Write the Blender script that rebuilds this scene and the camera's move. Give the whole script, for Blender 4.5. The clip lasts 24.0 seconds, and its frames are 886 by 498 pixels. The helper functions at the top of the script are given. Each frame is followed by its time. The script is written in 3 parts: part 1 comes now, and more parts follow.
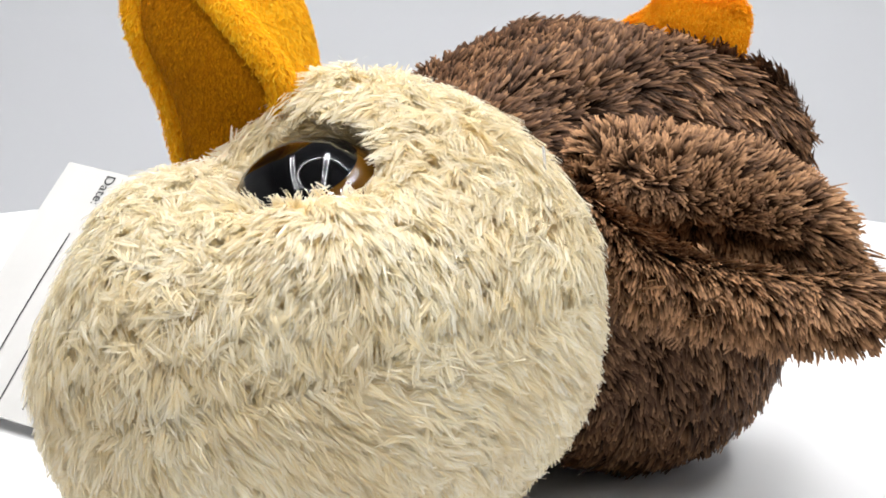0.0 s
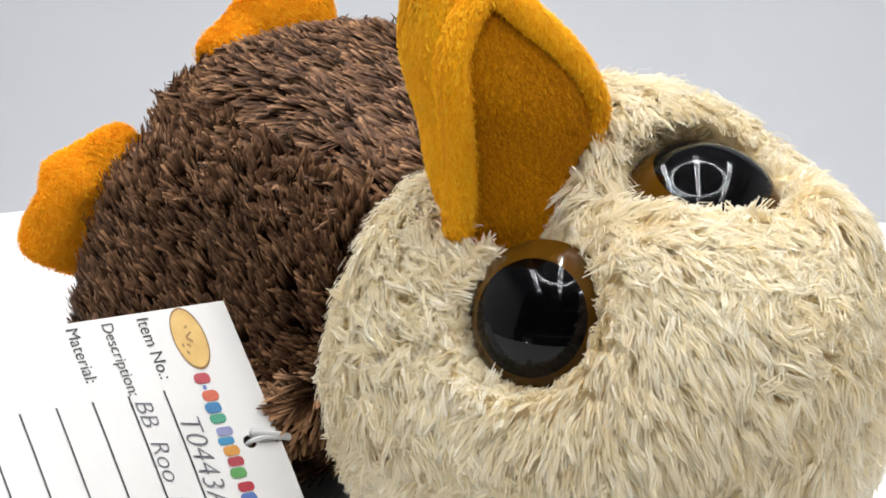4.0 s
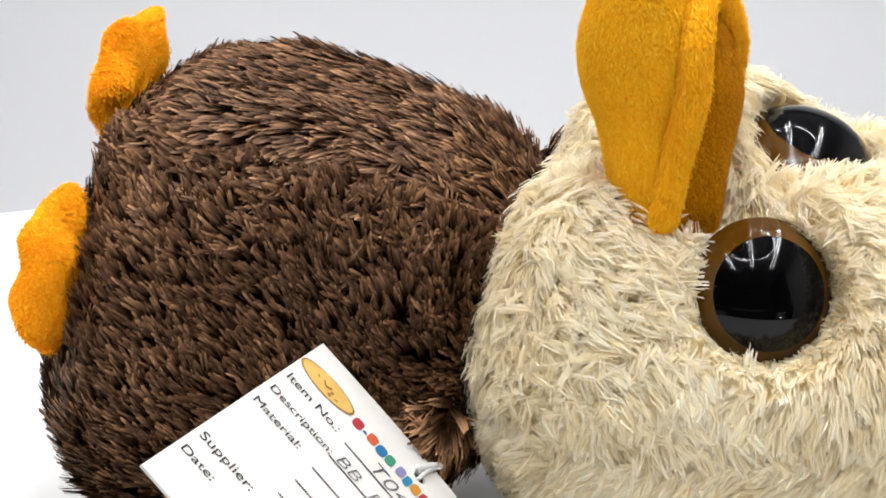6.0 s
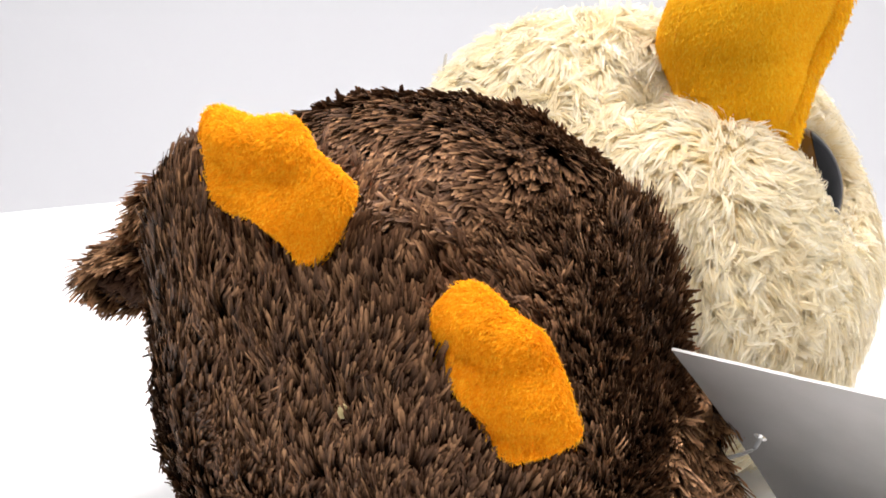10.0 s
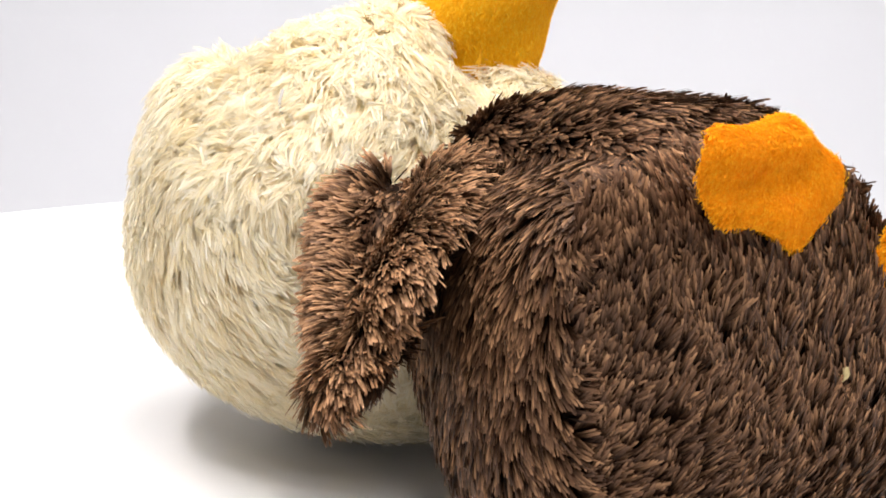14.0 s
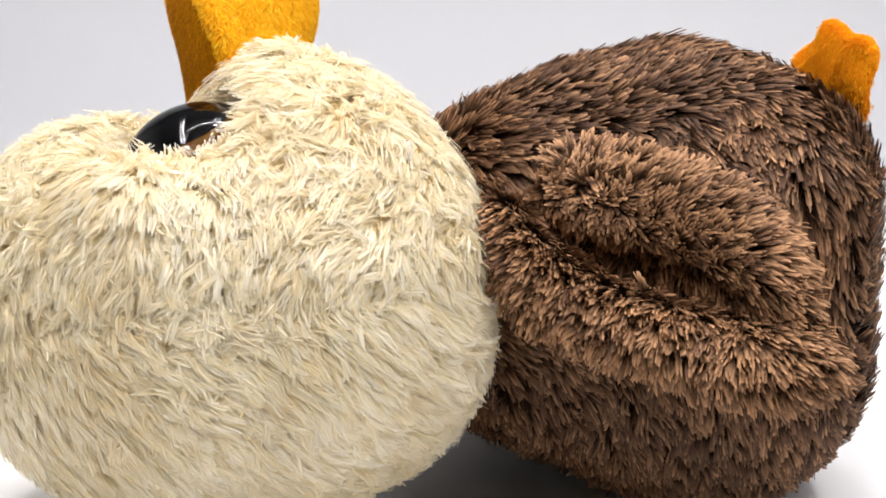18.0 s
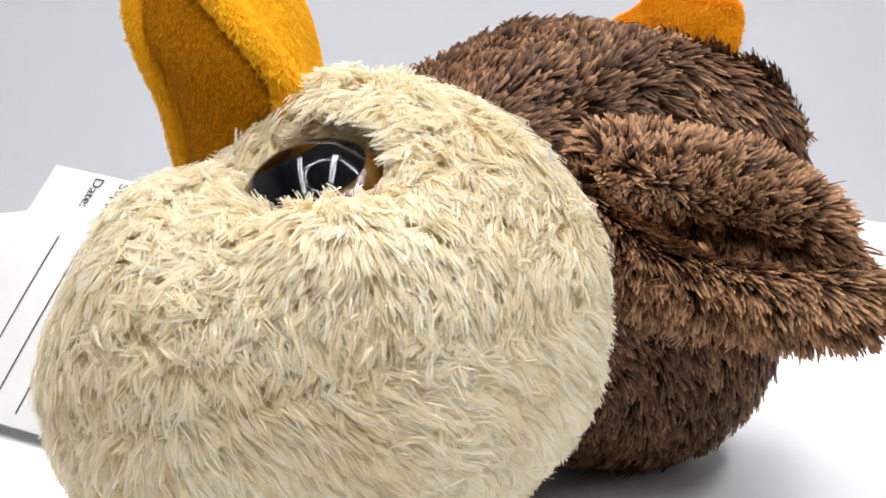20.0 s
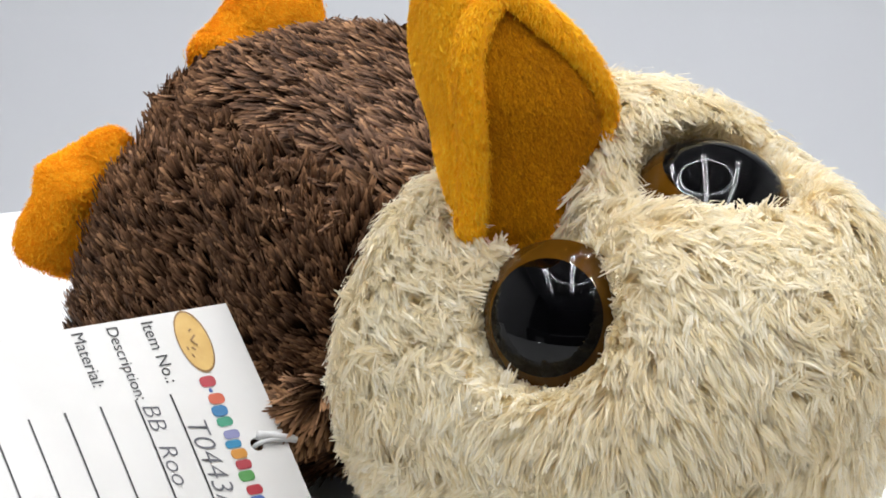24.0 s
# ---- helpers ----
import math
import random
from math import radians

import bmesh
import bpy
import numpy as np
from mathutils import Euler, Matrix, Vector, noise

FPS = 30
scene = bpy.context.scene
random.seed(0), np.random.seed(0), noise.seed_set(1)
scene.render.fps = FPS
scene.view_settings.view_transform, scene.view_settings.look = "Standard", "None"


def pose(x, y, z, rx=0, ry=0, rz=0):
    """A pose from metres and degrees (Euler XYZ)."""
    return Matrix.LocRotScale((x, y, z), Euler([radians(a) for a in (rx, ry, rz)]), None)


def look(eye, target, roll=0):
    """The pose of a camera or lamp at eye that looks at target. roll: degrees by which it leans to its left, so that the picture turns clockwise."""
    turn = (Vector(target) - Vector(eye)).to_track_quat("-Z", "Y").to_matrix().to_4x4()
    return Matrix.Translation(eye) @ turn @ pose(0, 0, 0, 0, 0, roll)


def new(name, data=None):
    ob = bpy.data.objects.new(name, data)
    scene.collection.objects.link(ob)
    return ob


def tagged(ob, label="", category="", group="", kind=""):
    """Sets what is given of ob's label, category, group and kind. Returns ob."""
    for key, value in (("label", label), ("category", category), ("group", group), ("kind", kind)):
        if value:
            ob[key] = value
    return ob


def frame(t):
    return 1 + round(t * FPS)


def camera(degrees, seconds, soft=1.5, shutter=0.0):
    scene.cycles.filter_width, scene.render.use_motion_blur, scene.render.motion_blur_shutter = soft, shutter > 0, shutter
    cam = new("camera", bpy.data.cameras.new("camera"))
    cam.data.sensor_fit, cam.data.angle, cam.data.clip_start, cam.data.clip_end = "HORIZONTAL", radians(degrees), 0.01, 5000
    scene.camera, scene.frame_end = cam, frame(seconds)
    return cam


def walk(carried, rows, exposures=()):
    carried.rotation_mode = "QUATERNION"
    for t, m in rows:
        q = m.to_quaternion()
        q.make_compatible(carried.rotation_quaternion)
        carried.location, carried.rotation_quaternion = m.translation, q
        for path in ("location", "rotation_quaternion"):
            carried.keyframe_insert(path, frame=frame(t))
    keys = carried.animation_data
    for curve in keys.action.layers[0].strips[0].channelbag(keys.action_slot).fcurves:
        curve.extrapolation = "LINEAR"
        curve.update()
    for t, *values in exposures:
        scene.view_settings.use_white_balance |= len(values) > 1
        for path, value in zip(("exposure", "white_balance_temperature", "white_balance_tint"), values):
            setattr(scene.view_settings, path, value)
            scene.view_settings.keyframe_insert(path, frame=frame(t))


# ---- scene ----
# One unit of the plan is U metres; the turntable's axis is x = y = 0, its top z = 0.
U = 0.62
cam = camera(14.6, 24.0, soft=1.75)
EYE = Vector((0.0, -U, 0.352 * U))
AIM = Vector((-0.0137, 0.9653, -0.2608))
walk(cam, [(0.0, look(EYE, EYE + AIM, 1.18)), (24.0, look(EYE, EYE + AIM, 1.18))], exposures=[
    (0.0, 0.08, 6350, 10), (2.0, -0.14, 6150, 10), (5.0, 0.14, 6350, 10), (7.0, 0.33, 6450, 12), (9.0, 0.44, 6500, 14), (12.0, 0.28, 6500, 13),
    (14.0, 0.44, 6500, 14), (15.0, 0.45, 6500, 14), (17.5, 0.27, 6500, 14), (20.0, 0.08, 6250, 11), (21.0, -0.02, 6200, 10), (22.0, -0.16, 6150, 10), (23.0, -0.17, 6150, 10), (24.0, -0.06, 6200, 10)])


def turn_at(t):
    """The turntable's angle in degrees at t seconds: an even spin with a slight wobble of the motor."""
    a = 2 * math.pi * t / 24
    wobble = -0.0057 * math.sin(a) - 0.0059 * math.cos(a) - 0.0052 * math.sin(2 * a) + 0.0040 * math.cos(2 * a)
    return 18.0645 * (t - 2.0) + math.degrees(wobble) - 90.0


# ---- world and lamps ----
world = bpy.data.worlds.new("world")
scene.world = world
world.use_nodes = True
world.node_tree.nodes["Background"].inputs[0].default_value = (0.5, 0.52, 0.56, 1)
world.node_tree.nodes["Background"].inputs[1].default_value = 0.15
LED_POWER = 850.0


# ---- materials ----
def material(name, base=(0.8, 0.8, 0.8), rough=0.6, metal=0.0, spec=0.5):
    m = bpy.data.materials.new(name)
    m.use_nodes = True
    b = m.node_tree.nodes["Principled BSDF"]
    b.inputs["Base Color"].default_value = (*base, 1)
    b.inputs["Roughness"].default_value = rough
    b.inputs["Metallic"].default_value = metal
    b.inputs["Specular IOR Level"].default_value = spec
    return m


def node(m, kind, **values):
    n = m.node_tree.nodes.new(kind)
    for key, v in values.items():
        if key in n.inputs:
            n.inputs[key].default_value = v
    return n


def ramp(m, source, stops):
    r = node(m, "ShaderNodeValToRGB")
    e = r.color_ramp.elements
    while len(e) < len(stops):
        e.new(0.5)
    for k, (p, c) in enumerate(stops):
        e[k].position, e[k].color = p, (*c, 1)
    m.node_tree.links.new(source, r.inputs[0])
    return r


def fur_material(name, stops, patch, rough, spec, root_shade, through_share):
    """Hair: each tuft takes its own tone, larger patches drift between tones, and tips are paler than roots, whose tint
    also paints in the shade between hairs.
    """
    m = material(name, rough=rough, spec=spec)
    L, b = m.node_tree.links, m.node_tree.nodes["Principled BSDF"]
    own = node(m, "ShaderNodeAttribute")
    own.attribute_name = "tone"
    tone = ramp(m, own.outputs["Fac"], stops)
    tex = node(m, "ShaderNodeTexCoord")
    n = node(m, "ShaderNodeTexNoise", Scale=55.0, Detail=3.0)
    L.new(tex.outputs["Object"], n.inputs["Vector"])
    drift = ramp(m, n.outputs[0], [(0.35, patch[0]), (0.65, patch[1])])
    mix = node(m, "ShaderNodeMixRGB")
    mix.blend_type = "MULTIPLY"
    mix.inputs[0].default_value = 1.0
    L.new(tone.outputs[0], mix.inputs[1])
    L.new(drift.outputs[0], mix.inputs[2])
    # root-to-tip tint: paler tips, and shade in the gaps painted into the roots
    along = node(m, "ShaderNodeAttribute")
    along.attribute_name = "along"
    tip = ramp(m, along.outputs["Fac"], [(k / (len(root_shade) - 1), c) for k, c in enumerate(root_shade)])
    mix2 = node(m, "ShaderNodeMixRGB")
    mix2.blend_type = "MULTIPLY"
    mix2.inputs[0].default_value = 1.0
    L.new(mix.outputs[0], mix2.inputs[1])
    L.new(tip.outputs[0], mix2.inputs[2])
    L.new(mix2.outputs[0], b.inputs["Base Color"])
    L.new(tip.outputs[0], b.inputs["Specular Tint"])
    # thin hair lets light through
    thin = node(m, "ShaderNodeBsdfTranslucent")
    L.new(mix2.outputs[0], thin.inputs["Color"])
    both = node(m, "ShaderNodeMixShader")
    both.inputs[0].default_value = through_share
    L.new(b.outputs[0], both.inputs[1])
    L.new(thin.outputs[0], both.inputs[2])
    L.new(both.outputs[0], m.node_tree.nodes["Material Output"].inputs["Surface"])
    return m


def noisy(name, low, high, scale, rough, bump=0.0, bump_scale=0.0, spec=0.5, detail=4.0):
    m = material(name, rough=rough, spec=spec)
    L, b = m.node_tree.links, m.node_tree.nodes["Principled BSDF"]
    tex = node(m, "ShaderNodeTexCoord")
    n = node(m, "ShaderNodeTexNoise", Scale=scale, Detail=detail)
    L.new(tex.outputs["Object"], n.inputs["Vector"])
    c = ramp(m, n.outputs[0], [(0.3, low), (0.7, high)])
    L.new(c.outputs[0], b.inputs["Base Color"])
    if bump:
        n2 = node(m, "ShaderNodeTexNoise", Scale=bump_scale, Detail=3.0)
        L.new(tex.outputs["Object"], n2.inputs["Vector"])
        bp = node(m, "ShaderNodeBump", Strength=bump, Distance=0.001)
        L.new(n2.outputs[0], bp.inputs["Height"])
        L.new(bp.outputs[0], b.inputs["Normal"])
    return m


CREAM = fur_material("cream_fur", [(0.0, (0.85, 0.765, 0.55)), (0.4, (0.965, 0.917, 0.775)), (1.0, (0.995, 0.99, 0.95))],
                     ((0.955, 0.93, 0.87), (1.0, 1.0, 1.0)), 0.26, 1.0, ((0.95, 0.875, 0.69), (0.99, 0.965, 0.89), (1, 1, 1)), 0.62)
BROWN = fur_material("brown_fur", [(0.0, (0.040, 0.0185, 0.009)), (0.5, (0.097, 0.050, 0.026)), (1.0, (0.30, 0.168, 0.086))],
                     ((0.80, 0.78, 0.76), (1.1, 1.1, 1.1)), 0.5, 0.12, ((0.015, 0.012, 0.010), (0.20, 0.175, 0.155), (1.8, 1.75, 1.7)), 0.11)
PINK = fur_material("pinkish_fuzz", [(0.0, (0.85, 0.60, 0.50)), (1.0, (0.92, 0.78, 0.68))],
                    ((0.94, 0.92, 0.9), (1.0, 1.0, 1.0)), 0.5, 0.4, ((0.9, 0.85, 0.8), (1, 1, 1)), 0.4)
CREAM_SKIN = noisy("cream_backing", (0.92, 0.83, 0.62), (0.95, 0.88, 0.70), 90, 0.9)
# brown cloth taken down to near black, painting in the shade below the hair
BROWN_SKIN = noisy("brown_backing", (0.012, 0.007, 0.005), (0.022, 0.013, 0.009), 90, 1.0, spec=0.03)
ORANGE = noisy("orange_plush", (0.93, 0.36, 0.004), (0.98, 0.43, 0.007), 70, 0.75, 0.6, 2200, 0.3)
GOLD = noisy("golden_plush", (0.92, 0.46, 0.005), (0.96, 0.51, 0.008), 70, 0.75, 0.6, 2200, 0.3)
GOLD_FUZZ = fur_material("golden_pile", [(0.0, (0.90, 0.46, 0.006)), (0.5, (1.0, 0.60, 0.014)), (1.0, (1.0, 0.76, 0.06))],
                         ((0.94, 0.92, 0.9), (1.0, 1.0, 1.0)), 0.8, 0.05, ((0.93, 0.9, 0.88), (1.05, 1.05, 1.05)), 0.4)
ORANGE_FUZZ = fur_material("orange_pile", [(0.0, (0.84, 0.30, 0.003)), (0.5, (1.0, 0.47, 0.010)), (1.0, (1.0, 0.66, 0.04))],
                           ((0.94, 0.92, 0.9), (1.0, 1.0, 1.0)), 0.8, 0.05, ((0.93, 0.9, 0.88), (1.05, 1.05, 1.05)), 0.4)
# the beak's gold again, darkened to paint in the shade on its front panel
GOLD_SHADED = noisy("shaded_golden_plush", (0.58, 0.25, 0.001), (0.64, 0.285, 0.001), 70, 0.75, 0.6, 2200, 0.3)
GOLD_SHADED_FUZZ = fur_material("shaded_golden_pile", [(0.0, (0.40, 0.155, 0.001)), (0.5, (0.60, 0.25, 0.002)), (1.0, (0.84, 0.42, 0.006))],
                         ((0.94, 0.92, 0.9), (1.0, 1.0, 1.0)), 0.8, 0.05, ((0.93, 0.9, 0.88), (1.05, 1.05, 1.05)), 0.4)
IRIS = noisy("amber_iris", (0.055, 0.023, 0.002), (0.085, 0.036, 0.003), 120, 0.06, spec=0.3)
PUPIL = material("black_pupil", (0.001, 0.001, 0.0012), 0.012, 0.0, 0.18)
DISC = noisy("white_turntable", (0.81, 0.81, 0.81), (0.85, 0.85, 0.85), 8, 0.45)
BACK = noisy("grey_backdrop", (0.66, 0.67, 0.69), (0.70, 0.71, 0.73), 3, 0.85)
GREY = noisy("grey_fabric", (0.46, 0.46, 0.47), (0.52, 0.52, 0.53), 6, 0.9)
DARK = noisy("dark_room", (0.03, 0.03, 0.032), (0.05, 0.05, 0.052), 4, 0.9)
CARD = noisy("white_card", (0.55, 0.542, 0.525), (0.59, 0.582, 0.565), 60, 0.55, 0.05, 400)
CARD_BACK = noisy("card_back", (0.40, 0.39, 0.375), (0.46, 0.45, 0.435), 80, 0.7)
SCRAP = material("yellow_scrap", (0.45, 0.36, 0.17), 0.8)
PENCIL = material("grey_pencil", (0.10, 0.10, 0.115), 0.6)
BADGE = noisy("gold_print", (0.44, 0.27, 0.06), (0.54, 0.35, 0.10), 300, 0.5)
BADGE_RIM = material("brown_print", (0.22, 0.12, 0.03), 0.5)
PRINTS = [material("print_colour", tuple(0.55 * v for v in c), 0.5) for c in ((0.55, 0.03, 0.05), (0.10, 0.20, 0.55), (0.75, 0.13, 0.05), (0.02, 0.22, 0.50), (0.05, 0.38, 0.22),
                                                     (0.32, 0.33, 0.60), (0.03, 0.30, 0.55), (0.80, 0.35, 0.04), (0.50, 0.04, 0.06), (0.12, 0.40, 0.10))]
CREAM.node_tree.nodes["Principled BSDF"].inputs["Coat Weight"].default_value = 0.6
CREAM.node_tree.nodes["Principled BSDF"].inputs["Coat Roughness"].default_value = 0.18
for velvet, tint in ((ORANGE, (1.0, 0.55, 0.1, 1)), (ORANGE_FUZZ, (1.0, 0.55, 0.1, 1)), (GOLD, (1.0, 0.75, 0.25, 1)), (GOLD_FUZZ, (1.0, 0.85, 0.35, 1)), (GOLD_SHADED_FUZZ, (1.0, 0.7, 0.2, 1))):
    velvet.node_tree.nodes["Principled BSDF"].inputs["Sheen Weight"].default_value = 0.15
    velvet.node_tree.nodes["Principled BSDF"].inputs["Sheen Tint"].default_value = tint
INK = material("black_ink", (0.012, 0.012, 0.014), 0.5)
PLASTIC = material("clear_plastic", (0.9, 0.9, 0.9), 0.25)
PLASTIC.node_tree.nodes["Principled BSDF"].inputs["Transmission Weight"].default_value = 0.45
LED = material("led_light", (1, 1, 1), 0.5)
LED.node_tree.nodes["Principled BSDF"].inputs["Emission Color"].default_value = (1.0, 0.985, 0.96, 1)
LED.node_tree.nodes["Principled BSDF"].inputs["Emission Strength"].default_value = LED_POWER


POINT = material("lens_light", (1, 1, 1), 0.5)
POINT.node_tree.nodes["Principled BSDF"].inputs["Emission Color"].default_value = (1.0, 0.985, 0.96, 1)
POINT.node_tree.nodes["Principled BSDF"].inputs["Emission Strength"].default_value = 90.0


# ---- mesh helpers ----
def mesh_part(name, verts, faces, mat, parent=None, label="", smooth=True):
    me = bpy.data.meshes.new(name)
    me.from_pydata([tuple(v) for v in verts], [], [tuple(f) for f in faces])
    me.update()
    if smooth:
        me.shade_smooth()
    me.materials.append(mat)
    ob = new(name, me)
    if parent:
        ob.parent = parent
    if label:
        ob["label"] = label
    return ob


def part(name, bm, mat, parent=None, label="", smooth=False):
    me = bpy.data.meshes.new(name)
    bm.to_mesh(me)
    bm.free()
    if smooth:
        me.shade_smooth()
    me.materials.append(mat)
    ob = new(name, me)
    if parent:
        ob.parent = parent
    if label:
        ob["label"] = label
    return ob


def sheet(f, nu, nv, wrap_u=True):
    """Vertices and quads of the surface f(u, v), u and v arrays in 0..1; closed round u if wrap_u."""
    cu = nu if wrap_u else nu + 1
    u, v = np.meshgrid(np.arange(cu) / nu, np.arange(nv + 1) / nv)
    pts = f(u.ravel(), v.ravel())
    faces = []
    for j in range(nv):
        for i in range(nu):
            a, b = j * cu + i, j * cu + (i + 1) % cu
            faces.append((a, b, b + cu, a + cu))
    return pts, np.array(faces)


def normals_of(pts, faces):
    n = np.zeros_like(pts)
    p = pts[faces]
    fn = np.cross(p[:, 2] - p[:, 0], p[:, 3] - p[:, 1])
    for k in range(4):
        np.add.at(n, faces[:, k], fn)
    return n / np.maximum(np.linalg.norm(n, axis=1, keepdims=True), 1e-12)


def scatter(pts, faces, count, rng, keep=None):
    """Random places on the surface, even by area, with their normals."""
    nrm = normals_of(pts, faces)
    p = pts[faces]
    area = np.linalg.norm(np.cross(p[:, 2] - p[:, 0], p[:, 3] - p[:, 1]), axis=1)
    pick = rng.choice(len(faces), count, p=area / area.sum())
    a, b = rng.random(count), rng.random(count)
    w = np.stack([(1 - a) * (1 - b), a * (1 - b), a * b, (1 - a) * b], 1)
    place = (p[pick] * w[:, :, None]).sum(1)
    n = (nrm[faces[pick]] * w[:, :, None]).sum(1)
    n /= np.maximum(np.linalg.norm(n, axis=1, keepdims=True), 1e-12)
    if keep is not None:
        ok = keep(place, n)
        place, n = place[ok], n[ok]
    return place, n


def unit(a):
    return a / np.maximum(np.linalg.norm(a, axis=1, keepdims=True), 1e-12)


def hair(name, place, normal, comb, length, lift, width, mat, parent, rng, strands=5, spread=0.0011, droop=0.5, wild=0.35, fray=0.22, own_share=0.35, bias=0.0, clump=0.55, rows=3):
    """Tufts of tapered blades that rise from the places, lean along comb and bend over. All sizes in plan units."""
    n = len(place)
    noise_dir = rng.normal(size=(n, 3))
    t = comb + wild * noise_dir
    t = unit(t - (t * normal).sum(1, keepdims=True) * normal)
    ln = length * rng.uniform(0.78, 1.18, n)
    lf = lift * rng.uniform(0.6, 1.4, n)
    # every tuft gets several strands that meet near its tip
    k = strands
    P = np.repeat(place, k, 0)
    N = np.repeat(normal, k, 0)
    T = np.repeat(t, k, 0)
    B = np.cross(N, T)
    L = np.repeat(ln, k) * rng.uniform(0.75, 1.1, n * k)
    F = np.repeat(lf, k) * rng.uniform(0.8, 1.2, n * k)
    off = rng.normal(size=(n * k, 2)) * spread
    P = P + T * off[:, :1] + B * off[:, 1:]
    close = -clump * off[:, 1:] + rng.normal(size=(n * k, 1)) * spread * 0.6
    W = width * rng.uniform(0.7, 1.3, n * k)[:, None]
    s = np.array([0.0, 0.5, 0.93, 1.0] if rows == 3 else [0.0, 0.8, 1.0])
    w = np.array([0.75, 1.0, 0.9] if rows == 3 else [0.9, 1.0])
    spine = []
    for q in s:
        rise = F * (q - droop * q * q)
        along = q * np.sqrt(np.maximum(1 - (0.6 * F) ** 2, 0.1))
        spine.append(P + T * (L * along)[:, None] + N * (L * rise)[:, None] + B * close * q * q)
    side = unit(B + fray * rng.normal(size=(n * k, 3)))
    ring = []
    for q in range(rows):
        ring += [spine[q] - side * W * w[q] / 2, spine[q] + side * W * w[q] / 2]
    ring.append(spine[rows])
    V = np.stack(ring, 1).reshape(-1, 3) * U
    m, c, quads = n * k, 2 * rows + 1, rows - 1
    one = [v for q in range(quads) for v in (2 * q, 2 * q + 1, 2 * q + 3, 2 * q + 2)] + [2 * quads, 2 * quads + 1, 2 * quads + 2]
    loops = (np.arange(m)[:, None] * c + np.array([one])).ravel()
    me = bpy.data.meshes.new(name)
    me.vertices.add(m * c)
    me.vertices.foreach_set("co", V.ravel().astype(np.float32))
    me.loops.add(m * len(one))
    me.loops.foreach_set("vertex_index", loops.astype(np.int32))
    me.polygons.add(m * rows)
    starts = (np.arange(m)[:, None] * len(one) + 4 * np.arange(rows)[None]).ravel()
    me.polygons.foreach_set("loop_start", starts.astype(np.int32))
    me.update(calc_edges=True)
    me.shade_smooth()
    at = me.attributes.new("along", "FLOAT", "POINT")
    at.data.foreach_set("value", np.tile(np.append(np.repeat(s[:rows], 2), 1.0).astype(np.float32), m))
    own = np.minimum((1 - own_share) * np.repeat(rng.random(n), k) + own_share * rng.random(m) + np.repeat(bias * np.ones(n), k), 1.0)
    at = me.attributes.new("tone", "FLOAT", "POINT")
    at.data.foreach_set("value", np.repeat(own, c).astype(np.float32))
    me.materials.append(mat)
    ob = new(name, me)
    ob.parent = parent
    ob["kind"] = "stuff"
    return ob


def arr(*v):
    return np.array(v, dtype=float)


# ---- the setting ----
def build_setting():
    table = tagged(new("turntable"), "round glossy white turntable under the plush toy", "turntable")

    def drum(name, r, z0, z1, bevel, label):
        bm = bmesh.new()
        bmesh.ops.create_cone(bm, cap_ends=True, segments=160, radius1=r, radius2=r, depth=z1 - z0, matrix=Matrix.Translation((0, 0, (z0 + z1) / 2)))
        edges = [e for e in bm.edges if abs(e.verts[0].co.z - e.verts[1].co.z) < 1e-6]
        bmesh.ops.bevel(bm, geom=edges, offset=bevel, segments=3, affect="EDGES")
        part(name, bm, DISC, table, label)
    drum("platter", 0.398 * U, -0.012, 0.0, 0.0025, "round white platter")
    drum("hub", 0.06, -0.042, -0.0122, 0.001, "low round hub")
    drum("base", 0.19, -0.158, -0.0422, 0.006, "white round base")

    # backdrop: floor, curve and upright wall in one sweep
    def sweep(u, v):
        x = (u - 0.5) * 1.196
        d = v * 1.78
        z0, bend, y0 = -0.16, 0.30, 0.45
        a = np.clip((d - 0.95) / bend, 0, math.pi / 2)
        y = np.where(d < 0.95, y0 - 0.95 + d, y0 + bend * np.sin(a))
        z = np.where(d < 0.95, z0, z0 + bend * (1 - np.cos(a)) + np.maximum(d - 0.95 - bend * math.pi / 2, 0))
        return np.stack([x, y, z], 1)
    v, f = sheet(sweep, 2, 60, False)
    back = mesh_part("backdrop", v, f, BACK)
    back.modifiers.new("thickness", "SOLIDIFY").thickness = 0.004
    tagged(back, "plain pale grey seamless paper sweep behind the turntable", "backdrop", kind="structure")

    def slab(name, size, at, mat, label, category):
        b = bmesh.new()
        bmesh.ops.create_cube(b, size=1.0)
        for q in b.verts:
            q.co = Vector((q.co.x * size[0], q.co.y * size[1], q.co.z * size[2])) + Vector(at)
        tagged(part(name, b, mat), label, category, kind="structure")
    slab("wall_east", (0.02, 1.5, 0.87), (0.61, 0.25, 0.24), GREY, "grey fabric side wall of the photo booth", "wall")
    slab("wall_east_front", (0.02, 0.70, 0.87), (0.61, -0.85, 0.24), DARK, "dark side of the room beside the camera", "wall")
    slab("wall_west_front", (0.02, 0.70, 0.87), (-0.61, -0.85, 0.24), DARK, "dark side of the room beside the camera", "wall")
    slab("wall_west", (0.02, 1.5, 0.87), (-0.61, 0.25, 0.24), GREY, "grey fabric side wall of the photo booth", "wall")
    slab("wall_south", (1.24, 0.02, 0.87), (0, -1.21, 0.24), DARK, "dark wall of the room behind the camera", "wall")
    slab("ceiling", (1.24, 2.2, 0.02), (0, -0.1, 0.685), GREY, "grey fabric top of the photo booth", "ceiling")
    slab("floor", (1.2, 0.70, 0.02), (0, -0.85, -0.172), DARK, "dark table top in front of the turntable", "floor")


